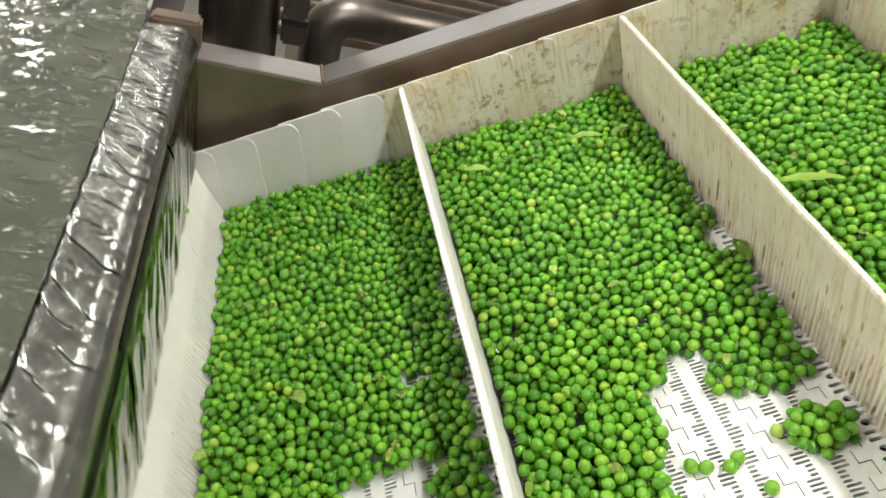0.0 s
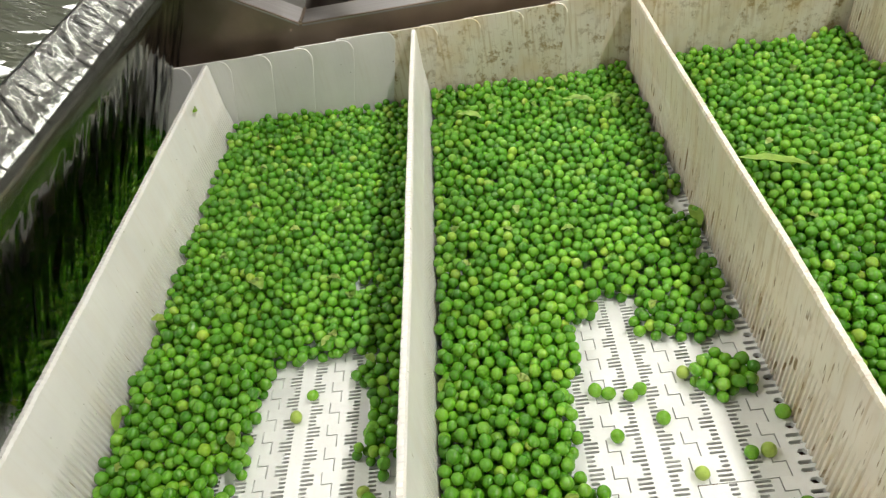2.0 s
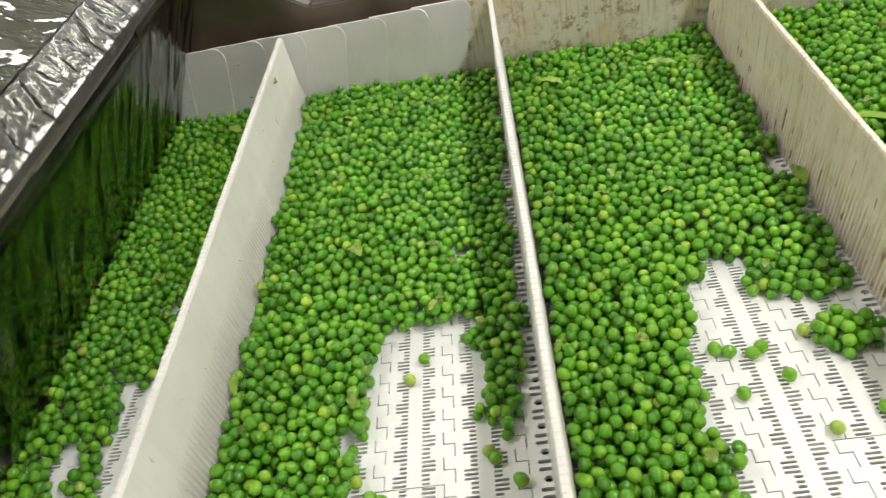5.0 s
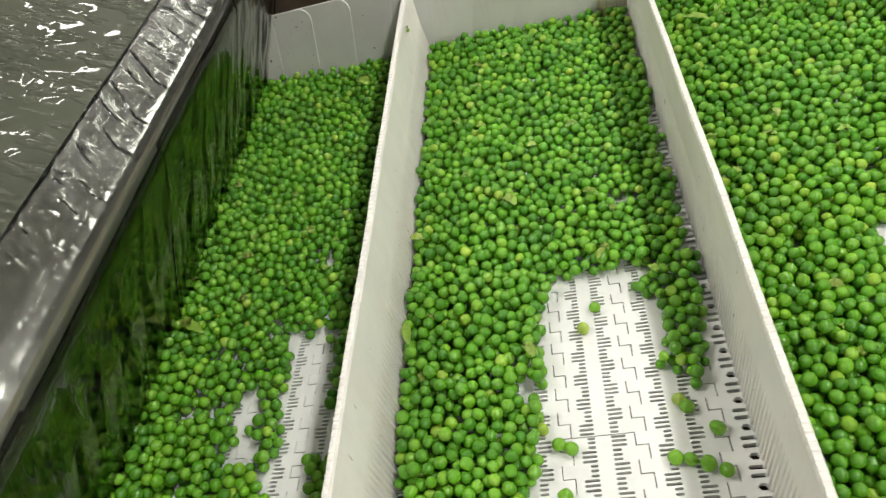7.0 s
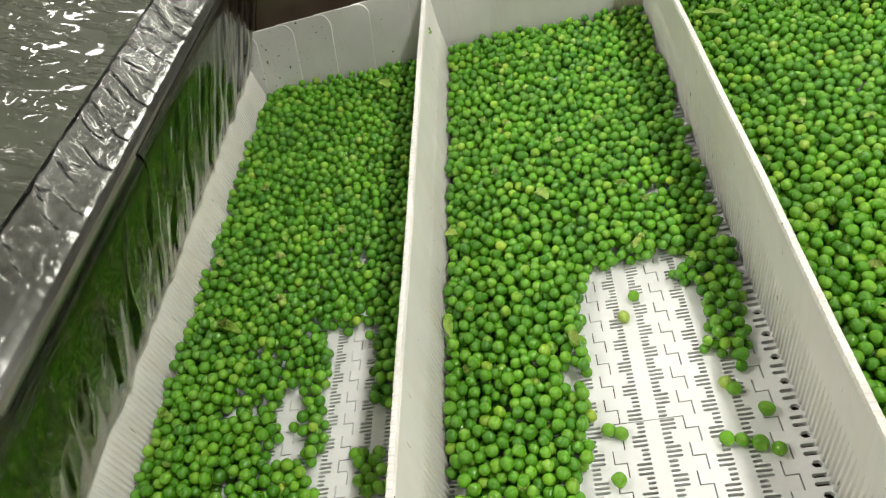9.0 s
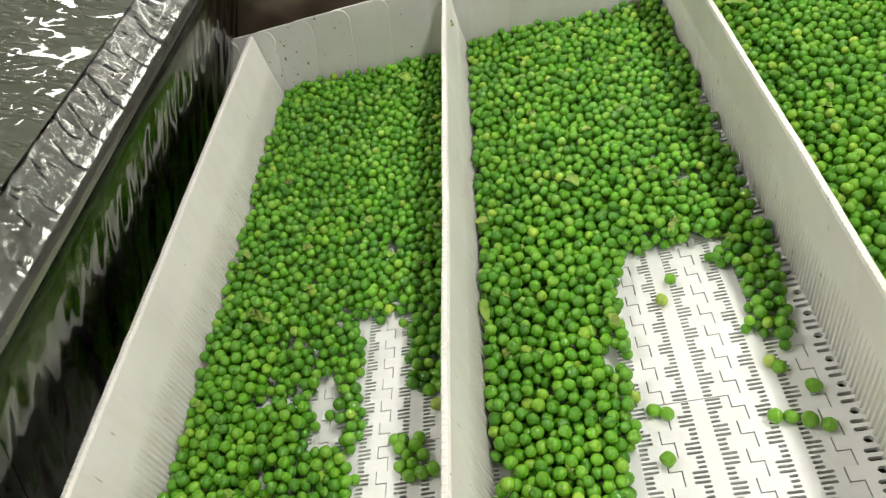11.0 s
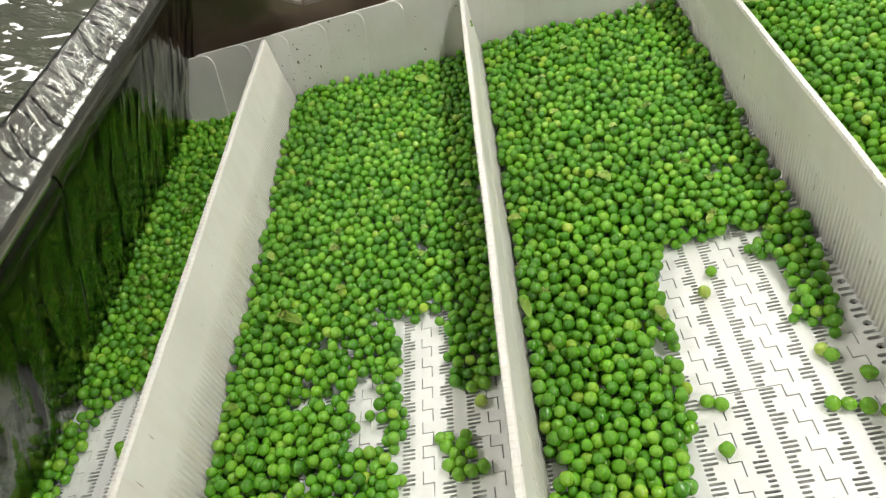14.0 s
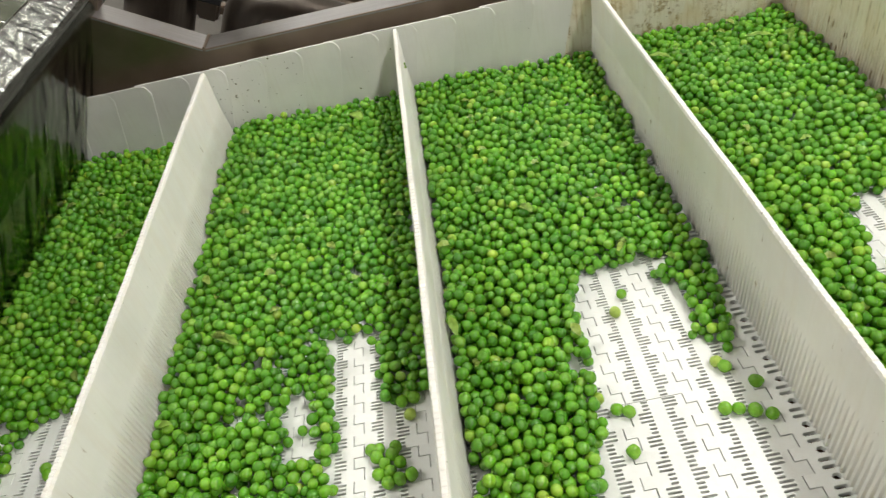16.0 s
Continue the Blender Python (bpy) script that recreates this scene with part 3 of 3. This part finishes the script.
# small bare spots within each bed: along and across from its lower board, and how large
BARE_SPOTS = {-1: ((0.127, -0.494, 0.011), (0.132, -0.531, 0.010), (0.106, -0.529, 0.006), (0.076, -0.490, 0.007), (0.157, -0.430, 0.006), (0.138, -0.417, 0.005), (0.064, -0.495, 0.005), (0.117, -0.446, 0.006)),
              0: ((0.193, -0.324, 0.007), (0.099, -0.482, 0.006), (0.099, -0.512, 0.006), (0.160, -0.385, 0.005)), 1: ((0.237, -0.273, 0.012), (0.242, -0.345, 0.008), (0.243, -0.215, 0.007)), -2: ((0.11, -0.46, 0.007),)}
RIDERS = []
BEDS = [(-2, bed_last, "dense wet green peas, thinning to bare white belt"), (-1, bed_lower, "dense wet green peas with thin gaps on the belt"), (0, bed_middle, "dense wet green peas beside a bare patch of belt"),
        (1, bed_upper, "dense wet green peas round a bare patch of belt"), (2, bed_full, "dense wet green peas filling a belt compartment")]


def pea_beds():
    for n, (k, bed, label) in enumerate(BEDS):
        p = settle_peas(k, bed, 11 + n)
        fine = (p[:, 1] < -0.36) & (p[:, 2] > 0.0062)
        ob = new("pea_bed", pea_mesh("pea_bed", p[:, :3], p[:, 3], 50 + n, fine))
        tagged(ob, label, "peas", "pea beds", "stuff")
        ob.matrix_basis = BELT
        RIDERS.append((ob, Matrix()))
        rng = random.Random(70 + n)
        high = [q for q in p if q[2] > 0.0105 and q[1] > -0.60]
        for x, y, z, r in rng.sample(high, 22):
            flake = tagged(part("pea_skin", leaf_mesh(rng.uniform(0.008, 0.014), rng.uniform(0.0028, 0.0048)), rng.choice((LEAF, SPLIT)), smooth=True), "pale yellow green scrap of pea skin lying on peas", "pea skin", "pea skins")
            m = pose(x, y, z + r * 1.1, rng.uniform(-14, 14), rng.uniform(-14, 14), rng.uniform(0, 180))
            flake.matrix_basis = BELT @ m
            RIDERS.append((flake, m))


LOOSE = [(0.159, -0.438), (0.148, -0.457), (0.226, -0.551), (0.210, -0.533), (0.206, -0.527), (0.123, -0.589), (0.196, -0.569), (0.205, -0.571), (0.215, -0.575), (0.225, -0.580), (0.122, -0.552), (0.130, -0.556),
         (0.384, -0.506), (0.431, -0.540), (0.385, -0.470), (0.376, -0.466), (0.441, -0.459), (0.4076, -0.469), (0.400, -0.474), (0.4176, -0.4956), (0.4858, -0.472), (0.4958, -0.5016), (0.4657, -0.529), (0.4767, -0.5286), (0.4777, -0.569), (0.4856, -0.568),
         (-0.034, -0.519), (-0.040, -0.505), (-0.060, -0.545), (-0.050, -0.552), (-0.044, -0.560), (-0.052, -0.566), (-0.036, -0.572), (-0.062, -0.552), (-0.056, -0.559), (-0.047, -0.546), (-0.061, -0.567), (-0.054, -0.5755), (-0.045, -0.574), (-0.066, -0.545), (-0.034, -0.492), (-0.030, -0.503), (-0.345, -0.500), (-0.340, -0.507)]
PALE = (1, 4, 13, 16, 20, 23, 26)


def loose_peas():
    rng = np.random.default_rng(3)
    for i, (x, y) in enumerate(LOOSE):
        r = rng.uniform(0.0048, 0.0056)
        me = pea_mesh("pea", np.zeros((1, 3)), np.array([r]), 900 + i, np.array([True]))
        pale = i in PALE
        if pale:
            me.materials.clear()
            me.materials.append(SPLIT)
        ob = tagged(new("pea", me), "pale yellow green split pea lying on the white belt" if pale else "single round green pea lying on the white belt", "pea", "loose peas")
        m = pose(x, y, r * 0.97)
        ob.matrix_basis = BELT @ m
        RIDERS.append((ob, m))


def leaf_mesh(length, wide):
    bm = bmesh.new()
    rows = []
    for i in range(9):
        u = i / 8
        w = wide * math.sin(math.pi * min(0.98, 0.06 + u * 0.92)) ** 0.8
        rows.append([bm.verts.new((s * w, (u - 0.5) * length, 0.0022 * math.sin(3 * u) + 0.25 * w * abs(s) + 0.0006 * ((i * 7) % 3))) for s in (-1, -0.5, 0, 0.5, 1)])
    for a, b in zip(rows, rows[1:]):
        for i in range(4):
            bm.faces.new((a[i], a[i + 1], b[i + 1], b[i]))
    bmesh.ops.solidify(bm, geom=list(bm.faces), thickness=0.0005)
    bmesh.ops.recalc_face_normals(bm, faces=bm.faces)
    return bm


LEAVES = [(0.4258, -0.101, 0.029, 0.034, 0.006, 80), (0.306, -0.101, 0.031, 0.026, 0.006, 70), (-0.195, -0.413, 0.021, 0.030, 0.005, 60), (0.012, -0.455, 0.022, 0.02, 0.004, 10), (-0.07, -0.070, 0.026, 0.022, 0.009, 40),
          (0.575, -0.26, 0.028, 0.06, 0.006, 75), (0.46, -0.11, 0.030, 0.03, 0.005, 120), (0.10, -0.32, 0.022, 0.016, 0.005, 30), (0.495, -0.30, 0.012, 0.025, 0.006, 5)]


def leaves():
    for x, y, z, long, wide, turn in LEAVES:
        ob = tagged(part("leaf", leaf_mesh(long, wide), LEAF, smooth=True), "yellow green scrap of pea leaf lying on peas", "leaf", "leaf scraps")
        m = pose(x, y, z + 0.004, 6, 4, turn)
        ob.matrix_basis = BELT @ m
        RIDERS.append((ob, m))
    ob = tagged(part("leaf", leaf_mesh(0.011, 0.003), LEAF, smooth=True), "small green leaf scrap stuck on a white board", "leaf", "leaf scraps")
    m = pose(0.0042, -0.090, 0.092, 0, 85, 10)
    ob.matrix_basis = BELT @ m
    RIDERS.append((ob, m))


# ---- machinery behind the frame ----
def machinery():
    h = BELT_HEIGHT
    motor = thing("drive_motor", "black cylindrical motor standing behind the side frame", "motor", m=pose(-0.012, 0.30, 0))
    bm = tube((0, 0, 0.0), (0, 0, h + 0.42), 0.055, 48)
    part("casing", bm, GUNMETAL, motor, smooth=False)
    part("flange", tube((0, 0, h + 0.05), (0, 0, h + 0.056), 0.058, 48), GUNMETAL, motor)
    box_ob = part("terminal_box", boxed(0.058, 0.092, -0.035, -0.012, h + 0.125, h + 0.215, 0.004), STEEL, motor, "bright steel terminal box")
    part("box_band", boxed(0.057, 0.093, -0.037, -0.011, h + 0.155, h + 0.165, 0.001), DARK, box_ob)
    pipe = thing("steel_pipe", "dark wet steel pipe with a bend behind the conveyor", "pipe")
    # upright, a swept bend, then a run that falls away along the conveyor
    foot, way, rise, r = Vector((0.112, 0.36, 0)), Vector((0.41, 0.06, -0.03)).normalized(), h + 0.105, 0.045
    line = [foot, foot + Vector((0, 0, rise))]
    for k in range(1, 9):
        a = k / 8 * math.pi / 2
        line.append(foot + Vector((0, 0, rise + r * math.sin(a))) + way * (r * (1 - math.cos(a))))
    line.append(line[-1] + way * 0.40)
    bm = bmesh.new()
    rings = []
    across = way.cross(Vector((0, 0, 1))).normalized()
    for i, q in enumerate(line):
        d = (line[min(i + 1, len(line) - 1)] - line[max(i - 1, 0)]).normalized()
        up = across.cross(d).normalized()
        rings.append([bm.verts.new(q + 0.033 * (math.cos(a) * across + math.sin(a) * up)) for a in (radians(12 * n) for n in range(30))])
    for a, b in zip(rings, rings[1:]):
        for n in range(30):
            bm.faces.new((a[n], a[(n + 1) % 30], b[(n + 1) % 30], b[n]))
    bm.faces.new(rings[0])
    bm.faces.new(rings[-1][::-1])
    bmesh.ops.recalc_face_normals(bm, faces=bm.faces)
    run = part("run", bm, GUNMETAL, pipe, smooth=True)
    part("collar", tube((0.112, 0.36, h + 0.02), (0.112, 0.36, h + 0.045), 0.037, 36), GUNMETAL, run)
    rack = thing("slatted_rack", "brown steel rack of thin rails", "rack")
    for i in range(7):
        part("rail", boxed(0.0, 1.8, 0.66 + 0.075 * i, 0.685 + 0.075 * i, h - 0.03, h - 0.01, 0.003), STEEL_BROWN, rack)
    for x in (0.1, 1.6):
        part("leg", boxed(x, x + 0.03, 0.66, 1.135, 0, h - 0.03), STEEL_BROWN, rack)


hall()
side_frame()
tank()
waters()
machinery()
leaves()
loose_peas()
pea_beds()
belt = conveyor()


def motions():
    stops = (0.0, 4.0, 8.0, 12.0, 16.0)
    walk(belt, [(t, BELT @ pose(SPEED * t, 0, 0)) for t in stops])
    for ob, m in RIDERS:
        walk(ob, [(t, BELT @ pose(SPEED * t, 0, 0) @ m) for t in stops])
    # the running water shivers in place
    rng = random.Random(9)
    for ob in CURTAIN:
        walk(ob, [(t * 0.4, pose(rng.uniform(-0.0006, 0.0006), rng.uniform(-0.002, 0.002), rng.uniform(-0.008, 0.0))) for t in range(41)])
    for ob in WATER:
        walk(ob, [(t * 0.4, pose(rng.uniform(0.0, 0.0015), rng.uniform(-0.0025, 0.0025), rng.uniform(0, 0.0006))) for t in range(41)])


motions()
